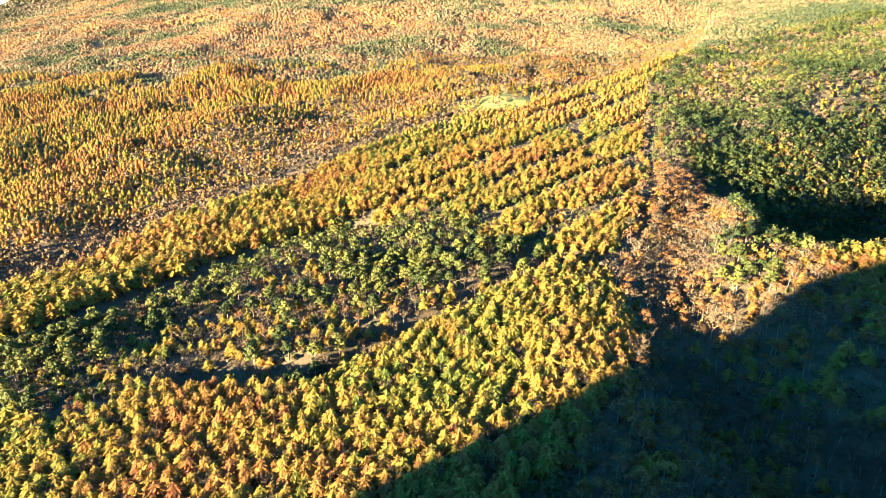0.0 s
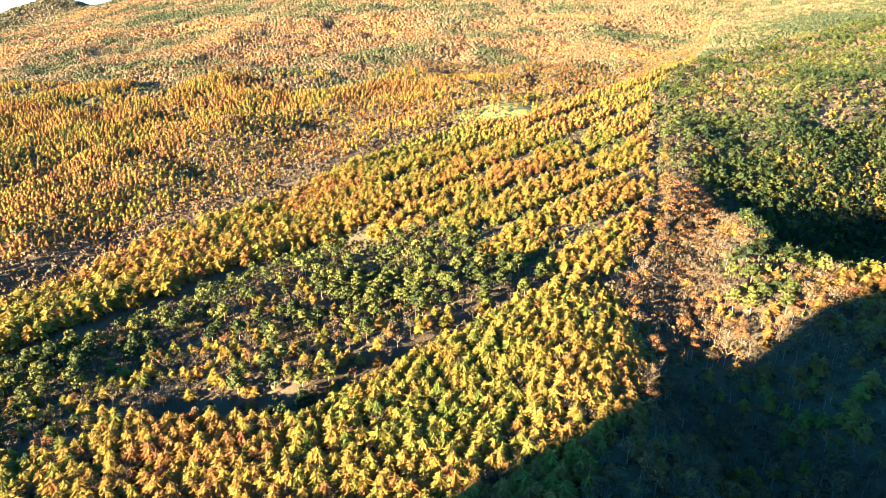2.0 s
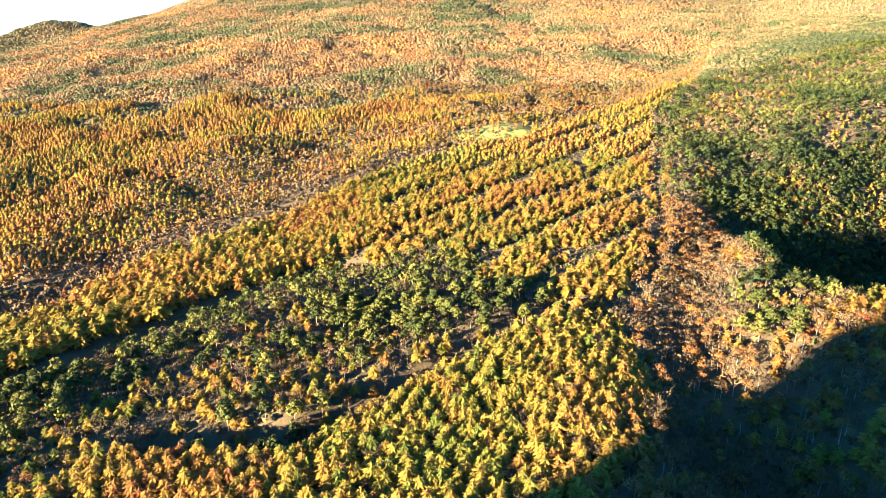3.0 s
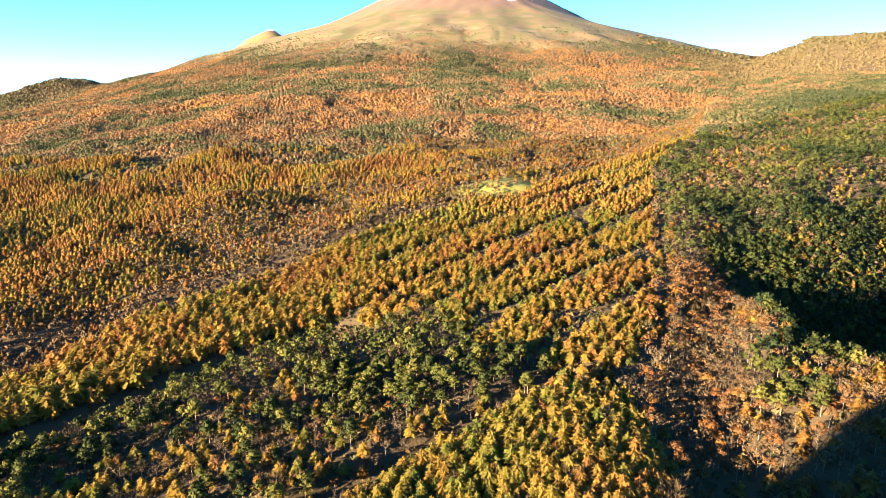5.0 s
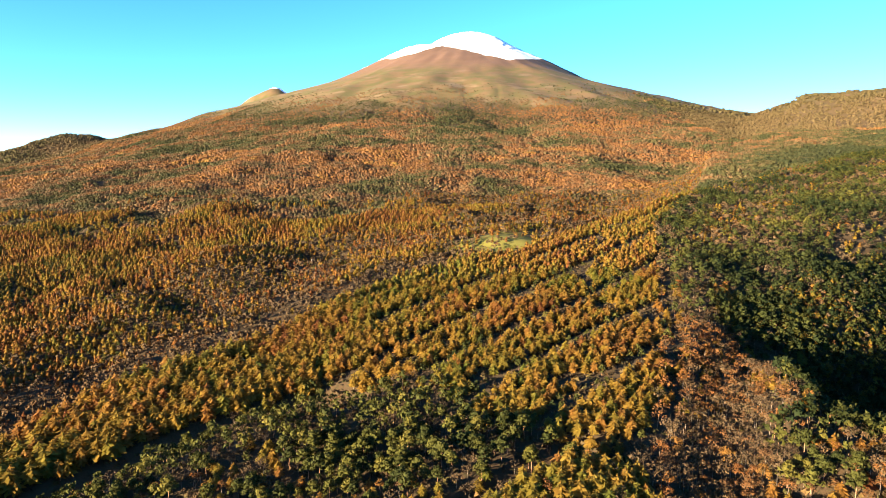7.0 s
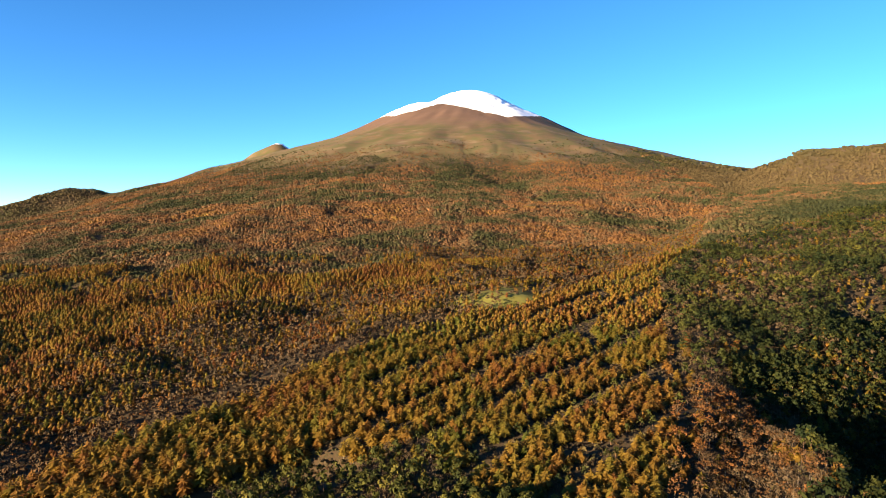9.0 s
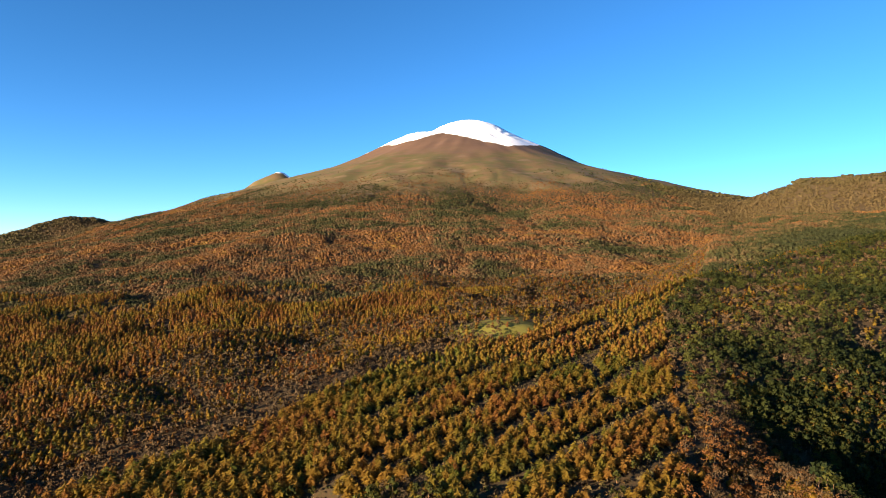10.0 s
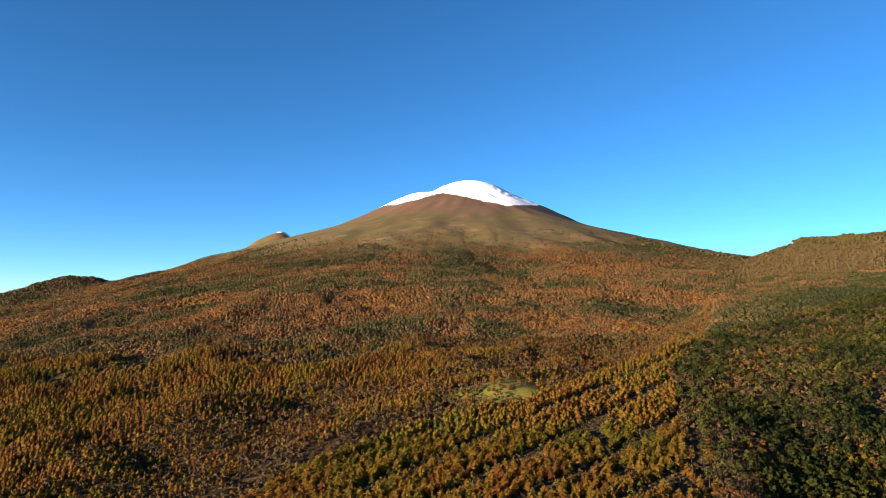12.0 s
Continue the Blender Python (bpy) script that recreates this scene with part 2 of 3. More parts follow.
    up = flat + k * np.log1p(np.exp(np.clip(h, -40, 40)))
    both = np.where(h > 40, cone, up)
    # a dome to the east, a spur and low hills to the west of the volcano
    dome = np.hypot(x - 1480, y - 2290) / 330
    both = both + 138 * np.exp(-dome ** 4) * (1 + 0.1 * wobble(x, y, 130, 3))
    both = both + mound(x, y, -1190, 4538, 90, 150, 0, 74) + mound(x, y, -1345, 4530, 170, 160, 0, 128)
    both = both + mound(x, y, -2083, 3507, 120, 150, 0, 92) + mound(x, y, -2270, 3390, 150, 170, 0, 78) + mound(x, y, -1975, 3570, 60, 100, 0, 25) + mound(x, y, -2480, 3230, 190, 200, 0, 100) + mound(x, y, -2180, 3450, 90, 120, 0, 25)
    # an unseen ridge added behind, shaped to keep the low sun from the ravine
    c, s = math.cos(radians(SHADE_WAY)), math.sin(radians(SHADE_WAY))
    u, v = x * c - y * s, x * s + y * c
    top = np.interp(u, SHADE_RIDGE_U, SHADE_RIDGE_Z)
    return np.maximum(both, -120 + (top + 120) * np.exp(-((v + 420) / 150) ** 2))


def big_mesh(name, verts, tris, mats, slot=None, tint=None, tag="tint"):
    """One mesh from arrays of corners and triangles."""
    me = bpy.data.meshes.new(name)
    me.vertices.add(len(verts))
    me.vertices.foreach_set("co", np.asarray(verts, np.float32).ravel())
    me.loops.add(3 * len(tris))
    me.loops.foreach_set("vertex_index", np.asarray(tris, np.int32).ravel())
    me.polygons.add(len(tris))
    me.polygons.foreach_set("loop_start", np.arange(0, 3 * len(tris), 3, dtype=np.int32))
    if slot is not None:
        me.polygons.foreach_set("material_index", np.asarray(slot, np.int32))
    for m in mats:
        me.materials.append(m)
    if tint is not None:
        me.attributes.new(tag, "FLOAT", "POINT").data.foreach_set("value", np.asarray(tint, np.float32))
    me.update(calc_edges=True)
    return me


def stretched(low, high, fine_low, fine_high, step, grow):
    """Grid lines: an even step in the middle, wider and wider outside it."""
    mid = list(np.arange(fine_low, fine_high, step))
    up, down, s = [mid[-1]], [mid[0]], step
    while up[-1] < high:
        s *= grow
        up.append(up[-1] + min(s, 60))
    s = step
    while down[-1] > low:
        s *= grow
        down.append(down[-1] - min(s, 60))
    return np.array(down[:0:-1] + mid + up[1:])


def snow_cover(x, y):
    rim = np.interp(x, (-900, -480, -315, -169, -7, 119, 254, 380, 459, 579, 700, 900), (4500, 4200, 3990, 3950, 4110, 3934, 3786, 3690, 3767, 3999, 4250, 4500))
    peak = np.exp(-((x + 1150) / 45) ** 2 - ((y - 4500) / 80) ** 2)
    return np.maximum(np.clip(0.5 + (y - rim) / 120, 0, 1), 0.52 * peak)


gx = stretched(-5200, 5200, -420, 460, 8, 1.05)
gy = stretched(-3000, 5600, 90, 960, 8, 1.05)
X, Y = np.meshgrid(gx, gy)
x, y = X.ravel(), Y.ravel()
w = len(gx)
i = (np.arange(len(gy) - 1)[:, None] * w + np.arange(w - 1)[None, :]).ravel()
tris = np.concatenate([np.stack([i, i + 1, i + w + 1], 1), np.stack([i, i + w + 1, i + w], 1)])
me = big_mesh("ground", np.stack([x, y, ground_height(x, y)], 1), tris, [GROUND], None, snow_cover(x, y), "snow")
me.polygons.foreach_set("use_smooth", np.ones(len(tris), bool))
ground = tagged(new("ground", me), "brown leaf-littered forest floor rising to a bare snow-capped volcano", "ground", kind="structure")


# ---- tree shapes ----
def tube(path, radii, sides=5):
    """A tapered stem along a path: corners and triangles."""
    vs, ts = [], []
    for p, r in zip(path, radii):
        for k in range(sides):
            a = 2 * math.pi * k / sides
            vs.append((p[0] + r * math.cos(a), p[1] + r * math.sin(a), p[2]))
    for j in range(len(path) - 1):
        for k in range(sides):
            a, b = j * sides + k, j * sides + (k + 1) % sides
            ts += [(a, b, b + sides), (a, b + sides, a + sides)]
    return np.array(vs), np.array(ts)


def skirts(rng, vs, ts, high, wide, count, sides):
    """Ragged shallow cones of dense needles, one above the other, to a blunt top."""
    for j in range(count):
        f = j / count
        z0 = high * (0.2 + 0.74 * f)
        z1 = min(z0 + high * (0.62 if count == 1 else 0.2 + 0.5 / count), high)
        girth = (0.9 + 0.9 * f) * (1 - f ** 1.5)
        off = rng.uniform(0, 6)
        n = len(vs)
        vs.append(np.array((rng.uniform(-0.3, 0.3), rng.uniform(-0.3, 0.3), z1)))
        for k in range(sides):
            a = off + 2 * math.pi * (k + rng.uniform(-0.25, 0.25)) / sides
            q = wide * girth * (rng.uniform(0.92, 1.2) if k % 2 else rng.uniform(0.62, 0.85))
            vs.append(np.array((q * math.cos(a), q * math.sin(a), z0 + (0.0 if k % 2 else 0.6) + rng.uniform(-0.35, 0.35))))
        ts += [(n, n + 1 + k, n + 1 + (k + 1) % sides) for k in range(sides)]


def larch_crown(rng, high=8.6, wide=3.8, whorls=10, arms=12, extra=True, core=1, slim=0.135):
    """Layer on layer of drooping feathery sprays, shorter towards a blunt tip."""
    vs, ts = [], []
    up = np.array((0.0, 0.0, 1.0))
    for j in range(whorls):
        f = j / (whorls - 1)
        z = high * (0.24 + 0.73 * f)
        reach = (wide * (1 - f ** 2.2) ** 0.75 + 0.25) * (0.8 if j == 0 else 1) * rng.uniform(0.86, 1.12)
        count = max(4, round(arms * (1 - 0.5 * f)))
        off = rng.uniform(0, 6.3)
        for k in range(count):
            a = off + 2 * math.pi * (k + rng.uniform(-0.35, 0.35)) / count
            long = reach * rng.uniform(0.72, 1.15)
            d, e = np.array((math.cos(a), math.sin(a), 0)), np.array((-math.sin(a), math.cos(a), 0))
            root = up * (z + rng.uniform(-0.45, 0.45) + 0.1 * long)
            half = (slim * long + 0.14) * rng.uniform(0.75, 1.25)
            roll = rng.uniform(-0.6, 0.6)
            side = e * half * math.cos(roll) + up * half * math.sin(roll)
            mid = root + d * long * rng.uniform(0.5, 0.66) - up * 0.14 * long
            tip = root + d * long - up * rng.uniform(0.22, 0.5) * long
            low = up * (0.3 * half + 0.08)
            n = len(vs)
            vs += [root, mid + side - low, tip, mid - side - low]
            ts += [(n, n + 1, n + 2), (n, n + 2, n + 3)]
            if extra:
                # a hanging spray under the outer half
                n = len(vs)
                vs += [mid + side * 0.6, mid - side * 0.6, mid + d * 0.3 * long - up * (0.5 * half + 0.55)]
                ts += [(n, n + 1, n + 2)]
    skirts(rng, vs, ts, high, wide * (0.62 if extra else 0.7), core, 8 if extra else 7)
    n = len(vs)
    vs += [np.array((0, 0, high * 1.02)), np.array((0.5, 0, high * 0.9)), np.array((-0.3, 0.4, high * 0.9)), np.array((-0.3, -0.4, high * 0.9))]
    ts += [(n, n + 1, n + 2), (n, n + 2, n + 3), (n, n + 3, n + 1)]
    return np.array(vs), np.array(ts)


def tufts(rng, at, size, count, flat=0.55, long=0.6):
    """A clump of leaf sprays that bristle outwards round a point."""
    vs, ts = [], []
    for _ in range(count):
        d = rng.normal(0, 1, 3)
        d[2] = abs(d[2]) * 0.9 - 0.15
        d /= np.linalg.norm(d)
        p = np.asarray(at) + d * np.array((size, size, size * flat)) * rng.uniform(0.55, 1.0)
        t = np.cross(d, rng.normal(0, 1, 3))
        t /= np.linalg.norm(t) + 1e-6
        b = np.cross(d, t)
        s = size * long * rng.uniform(0.7, 1.3)
        n = len(vs)
        vs += [p + t * s * 0.6, p - t * s * 0.5 + b * s * 0.45, p - b * s * 0.7 + d * s * 0.35]
        ts += [(n, n + 1, n + 2)]
    return vs, ts


def gathered(pieces):
    vs, ts, n = [], [], 0
    for v, t in pieces:
        vs.append(np.asarray(v))
        ts.append(np.asarray(t) + n)
        n += len(v)
    return np.concatenate(vs), np.concatenate(ts)


def pine_crown(rng, high=10.5, wide=3.7, clumps=13, each=24):
    """Flat-topped tiers of needle clumps on crooked limbs."""
    out = []
    for j in range(clumps):
        f = j / max(1, clumps - 1)
        a = j * 2.4 + rng.uniform(-0.4, 0.4)
        reach = wide * (0.85 - 0.65 * f) * rng.uniform(0.6, 1.1)
        at = (reach * math.cos(a), reach * math.sin(a), high * (0.5 + 0.45 * f))
        out.append(tufts(rng, at, wide * rng.uniform(0.36, 0.52), each, 0.32, 1.0 - 0.016 * each))
    return gathered(out)


def dome_crown(rng, high=9.0, wide=3.4, clumps=12, each=32, bold=1.0):
    """A rounded crown of leaf sprays with gaps."""
    out = []
    for j in range(clumps):
        d = rng.normal(0, 1, 3)
        d[2] = abs(d[2])
        d /= np.linalg.norm(d)
        at = (wide * 0.65 * d[0], wide * 0.65 * d[1], high * 0.52 + d[2] * high * 0.36)
        out.append(tufts(rng, at, wide * rng.uniform(0.3, 0.45), each, 0.8, bold * (0.62 - 0.01 * each)))
    return gathered(out)


def twig_crown(rng, high=9.0, wide=4.6, limbs=13, twigs=40):
    """Bare limbs that fork into a fan of fine twigs."""
    vs, ts = [], []

    def strip(p, q, half):
        d = q - p
        s = np.cross(d, rng.normal(0, 1, 3))
        s *= half / (np.linalg.norm(s) + 1e-6)
        n = len(vs)
        vs.extend([p + s, p - s, q])
        ts.append((n, n + 1, n + 2))

    for j in range(limbs):
        a = j * 2.4 + rng.uniform(-0.4, 0.4)
        root = np.array((0, 0, high * rng.uniform(0.3, 0.5)))
        end = np.array((math.cos(a) * wide * rng.uniform(0.4, 0.75), math.sin(a) * wide * rng.uniform(0.4, 0.75), high * rng.uniform(0.62, 0.85)))
        strip(root, end, 0.13)
        for _ in range(twigs):
            p = root + (end - root) * rng.uniform(0.45, 1.0)
            q = p + np.array((math.cos(a), math.sin(a), 0)) * rng.uniform(0, 1.1) + rng.normal(0, 0.6, 3) + np.array((0, 0, rng.uniform(0.2, 1.0)))
            strip(p, q, rng.uniform(0.035, 0.085))
    return np.array(vs), np.array(ts)


def far_crown(rng, high, wide, count=10):
    """A small ragged crown for woods that stay far off: overlapping sprays over a dome."""
    vs, ts = [], []
    for k in range(count):
        a = 2.4 * k + rng.uniform(-0.4, 0.4)
        up = (k + 0.5) / count
        flat = math.sqrt(1 - up * up * 0.9)
        d = np.array((math.cos(a) * flat, math.sin(a) * flat, up))
        p = d * np.array((wide, wide, high)) * rng.uniform(0.55, 0.9) + np.array((0, 0, 0.1 * high))
        t = np.cross(d, rng.normal(0, 1, 3) + np.array((0, 0, 0.5)))
        t /= np.linalg.norm(t) + 1e-6
        b = np.cross(d, t)
        r = wide * rng.uniform(0.5, 0.8)
        n = len(vs)
        vs += [p + t * r, p - t * 0.7 * r + b * 0.7 * r, p - b * r - d * 0.3 * r]
        ts += [(n, n + 1, n + 2)]
    return np.array(vs), np.array(ts)


def stem(rng, high, thick, sides=5, joints=3):
    path = [(rng.uniform(-0.12, 0.12) * j, rng.uniform(-0.12, 0.12) * j, high * j / joints - (0.6 if j == 0 else 0)) for j in range(joints + 1)]
    return tube(path, [thick * (1 - 0.8 * j / joints) for j in range(joints + 1)], sides)


# ---- where the woods stand ----
def inside(x, y, poly):
    hit = np.zeros(len(x), bool)
    for (ax, ay), (bx, by) in zip(poly, poly[1:] + poly[:1]):
        if ay != by:
            hit ^= ((ay > y) != (by > y)) & (x < (bx - ax) * (y - ay) / (by - ay) + ax)
    return hit


BUMP = [(-400, 190), (-178, 207), (-147, 194), (-120, 216), (-84, 216), (-51, 211), (-35, 228), (4, 252), (26, 270), (62, 292), (83, 278), (88, 249), (74, 202), (50, 176), (0, 120), (0, -120), (-400, -120)]
STRIP = [(-520, 60), (-225, 276), (-198, 295), (-153, 337), (-126, 362), (-71, 398), (-40, 395), (-2, 390), (25, 332), (65, 304), (91, 299), (127, 382), (165, 500), (229, 698), (350, 885), (340, 900), (36, 680), (-130, 500), (-280, 350), (-600, 60)]
PATCH = [(240, 478), (280, 522), (350, 522), (400, 504), (350, 486), (290, 468)]
EAST = [(150, -120), (155, 240), (165, 275), (235, 300), (420, 330), (500, -120)]


def scatter(rng, x0, x1, y0, y1, step, turn=0.0, jitter=0.35):
    """Points of a jittered planting grid, turned by some degrees."""
    c, s = math.cos(radians(turn)), math.sin(radians(turn))
    cx, cy, half = (x0 + x1) / 2, (y0 + y1) / 2, math.hypot(x1 - x0, y1 - y0) / 2
    u, v = np.meshgrid(np.arange(-half, half, step), np.arange(-half, half, step))
    u, v = u.ravel() + rng.uniform(-jitter, jitter, u.size) * step, v.ravel() + rng.uniform(-jitter, jitter, v.size) * step
    x, y = cx + u * c - v * s, cy + u * s + v * c
    keep = (x > x0) & (x < x1) & (y > y0) & (y < y1) & (np.abs(x) < np.maximum(0.86 * y + 110, 190))
    return x[keep], y[keep]


rng = np.random.RandomState(11)
KINDS = {"larch": [], "pine": [], "russet": [], "bare": []}


def plant(kind, x, y, scale, lo=0.85, hi=1.15, shift=0.0):
    """Trees of a kind, with a size and a tint that drifts from patch to patch."""
    if len(x):
        tint = np.clip(0.5 + shift + 0.28 * wobble(x, y, 55, 14) + 0.16 * rng.normal(0, 1, len(x)), 0.01, 0.99)
        KINDS[kind].append(np.stack([x, y, scale * rng.uniform(lo, hi, len(x)), tint], 1))


def west_of_edge(x, y):
    return x < np.interp(y, EDGE_Y, EDGE_X) - 3


def band(low, high):
    return (mix >= low) & (mix < high)


# the near larch bump and foreground, and the larch east of the ravine
x, y = scatter(rng, -330, 420, -50, 330, 4.1, 20, 0.45)
east_in = inside(x, y, EAST)
clear = np.ones(len(x), bool)
for line, deep, half in SHADE_DITCHES:
    clear &= line_gap(x, y, line) > half * 0.6
k = (inside(x, y, BUMP) & clear) | (east_in & (rng.uniform(0, 1, len(x)) < np.where((y > 228) & (x < 185), 0.3, 0.8)))
odd = rng.uniform(0, 1, len(x))
# most larches in the shaded part swapped for leafless trees, to darken it
odd = np.where(east_in & (y < 228) & (odd < 0.7), 0.95, odd)
plant("larch", x[k & (odd < 0.9)], y[k & (odd < 0.9)], 1.0, 0.78, 1.15)
plant("bare", x[k & (odd > 0.915)], y[k & (odd > 0.915)], 0.8)
plant("russet", x[k & (odd > 0.9) & (odd < 0.915)], y[k & (odd > 0.9) & (odd < 0.915)], 0.8)
big = east_in & (y > 228) & (x < 190) & (rng.uniform(0, 1, len(x)) < 0.45)
plant("bare", x[big], y[big], 1.15)
big = east_in & (y > 228) & (x < 190) & (rng.uniform(0, 1, len(x)) < 0.2)
plant("russet", x[big], y[big], 0.95)
# the strip and the planted block, in rows with dark lanes between them
x, y = scatter(rng, -560, 380, 60, 910, 5.2, 42, 0.36)
across = x * -0.69 + y * 0.72
lane = (np.abs((across + 10 * wobble(x, y, 140, 4)) % 44 - 22) < 5.2) & (x > -70) & (wobble(x, y, 80, 2) > -0.45)
k = inside(x, y, STRIP) & ~west_of_edge(x, y) & ~lane & ((line_gap(x, y, SHADE_DITCHES[0][0]) > 12) | (x > -105)) & (wobble(x, y, 22, 8) > -0.7)
tall = np.clip(1.3 - (x + 150) / 420, 0.88, 1.35)
plant("larch", x[k], y[k], tall[k], 0.78, 1.15)
edge_wood = lane & inside(x, y, STRIP) & (rng.uniform(0, 1, len(x)) < 0.25)
plant("pine", x[edge_wood], y[edge_wood], 0.55)
# the mixed wood of the plateau
x, y = scatter(rng, -560, 2100, -50, 2000, 5.4, 10, 0.45)
strip_in, in_bump, in_patch, in_east = inside(x, y, STRIP), inside(x, y, BUMP), inside(x, y, PATCH), inside(x, y, EAST)
road = np.zeros(len(x), bool)
for line, deep, half in SHADE_DITCHES:
    road |= line_gap(x, y, line) < half * (0.85 if half > 9 else 0.6)
off_edge = x - np.interp(y, EDGE_Y, EDGE_X)
ravine = np.abs(x - np.interp(y, RAVINE_Y, RAVINE_X) + 4 - 14 * wobble(x, y, 60, 3)) < 30
ravine |= ((y < 262) & (x > 40)) | ((x < 172) & (x > 110) & (y > 310) & (y < 410))
plateau = (off_edge > -3) & ~over_brow(x, y) & ~strip_in & ~in_bump & ~in_east & ~road
rim = plateau & (brow_gap(x, y) > -22) & (x > 300) & (rng.uniform(0, 1, len(x)) < 0.6)
some = rng.uniform(0, 1, len(x))
k = plateau & in_patch & (some > 0.6)
plant("russet", x[k], y[k], 0.9)
k = (rim | (plateau & in_patch)) & (some < 0.55)
plant("larch", x[k], y[k], 0.9)
patches = wobble(x, y, 46, 1) + 0.4 * wobble(x, y, 16, 5)
mix = patches + 0.8 * rng.uniform(-1, 1, len(x))
rest = plateau & ~rim & (rng.uniform(0, 1, len(x)) < 0.95)
low = rest & ravine & (y < 440)
plant("bare", x[low & (mix < -0.15)], y[low & (mix < -0.15)], 1.25)
plant("russet", x[low & band(-0.15, 0.5)], y[low & band(-0.15, 0.5)], 1.15)
plant("larch", x[low & (mix >= 0.5)], y[low & (mix >= 0.5)], 0.85)
dry = rest & ~low
east = (x > 120) & (y > 300)
mix = np.where(east, mix + 0.2, mix + 0.28)
k = dry & (mix < 0.12) & ~east
plant("pine", x[k], y[k], 0.95, 0.65, 1.2, 0.12)
glade = (wobble(x, y, 24, 6) + 0.4 * wobble(x, y, 9, 2) < -0.45) & ((x > 150) | (x < 0))
k = dry & glade
plant("bare", x[k], y[k], 0.8)
dry &= ~glade | (rng.uniform(0, 1, len(x)) < 0.15)
k = dry & (mix < 0.5) & east
plant("pine", x[k], y[k], 0.95, 0.6, 1.35, -0.22)
k = dry & band(np.where(east, 0.5, 0.12), np.where(east, 0.8, 0.6))
plant("bare", x[k], y[k], 0.85)
k = dry & band(np.where(east, 0.8, 0.6), np.where(east, 1.0, 0.74))
plant("russet", x[k], y[k], 0.75)
k = dry & (mix >= np.where(east, 1.0, 0.74))
plant("larch", x[k], y[k], 0.75)
# the steep north bank of the gully
x, y = scatter(rng, 195, 520, 405, 650, 4.6, 25, 0.5)
off = y - np.interp(x, GULLY_X, GULLY_Y)
some = rng.uniform(0, 1, len(x))
k = (off > -5) & (off < 95) & (wobble(x, y, 30, 2) < 0.5)
plant("pine", x[k & (some < 0.55)], y[k & (some < 0.55)], 0.9, 0.6, 1.3, -0.2)
plant("larch", x[k & (some > 0.72)], y[k & (some > 0.72)], 0.9)
# the far side of the gorge
x, y = scatter(rng, -1250, 700, 330, 1350, 5.7, 30, 0.5)
# no trees just below the edge: the bare dark floor stands in for shade
k = x < np.interp(y, EDGE_Y, EDGE_X) - np.where(y < 650, 48, 9)
x, y = x[k], y[k]
gorge = np.hypot((x + 190) * 0.75 - (y - 800) * 0.35, (x + 190) * 0.3 + (y - 800) * 0.45) / 120
low = 0.6 * smooth(-40, -80, ground_height(x, y))
brown = np.maximum(np.maximum(1.6 - gorge, low), smooth(-130, 40, x) * 0.95) + 0.55 * wobble(x, y, 60, 2) + 0.5 * rng.uniform(-1, 1, len(x)) > 0.7
mix = wobble(x, y, 110, 12) + 0.5 * wobble(x, y, 30, 3) + 0.5 * rng.uniform(-1, 1, len(x))
gold = (np.hypot((x - 70) / 60, (y - 1180) / 45) < 1 + 0.4 * wobble(x, y, 30, 1)) | (np.hypot((x + 60) / 90, (y - 1130) / 40) < 1)
meadow = (np.hypot((x - 85) / 62, (y - 880) / 85) < 1 + 0.5 * wobble(x, y, 25, 1)) & (rng.uniform(0, 1, len(x)) < 0.75)
foot = (np.interp(y, EDGE_Y, EDGE_X) - x < 330 + 60 * wobble(x, y, 70, 3)) & (y < 830 + 60 * wobble(x, y, 60, 6))
brown |= foot & (rng.uniform(0, 1, len(x)) < 0.93)
k = brown & ~meadow & ~gold
which = rng.uniform(0, 1, len(x))
which = np.where(foot, which * 0.55, which)
plant("bare", x[k & (which < 0.32)], y[k & (which < 0.32)], 1.0, 0.7, 1.3)
plant("russet", x[k & (which >= 0.32) & (which < 0.52)], y[k & (which >= 0.32) & (which < 0.52)], 0.85, 0.7, 1.3)
plant("larch", x[k & (which >= 0.52) & (which < 0.88)], y[k & (which >= 0.52) & (which < 0.88)], 1.0, 0.7, 1.25, 0.25)
plant("pine", x[k & (which >= 0.88)], y[k & (which >= 0.88)], 0.75)
k = (~brown | gold) & ~meadow & ((y < 1120 + 160 * wobble(x, y, 90, 5) + 90 * rng.uniform(-1, 1, len(x))) | gold)
plant("larch", x[k & (mix < 0.9)], y[k & (mix < 0.9)], 1.08, 0.75, 1.2, 0.1)
plant("pine", x[k & (mix >= 0.9)], y[k & (mix >= 0.9)], 0.8)

HIGH = {"larch": 8.8, "pine": 10.5, "russet": 9.0, "bare": 9.5}
LEAF = {"larch": LARCH, "pine": PINE, "russet": RUSSET, "bare": TWIG}
LEAF_ONE = {"larch": LARCH_ONE, "pine": PINE_ONE, "russet": RUSSET_ONE, "bare": TWIG_ONE}
BARK = {"larch": LARCH_BARK, "pine": PINE_BARK, "russet": GREY_BARK, "bare": GREY_BARK}


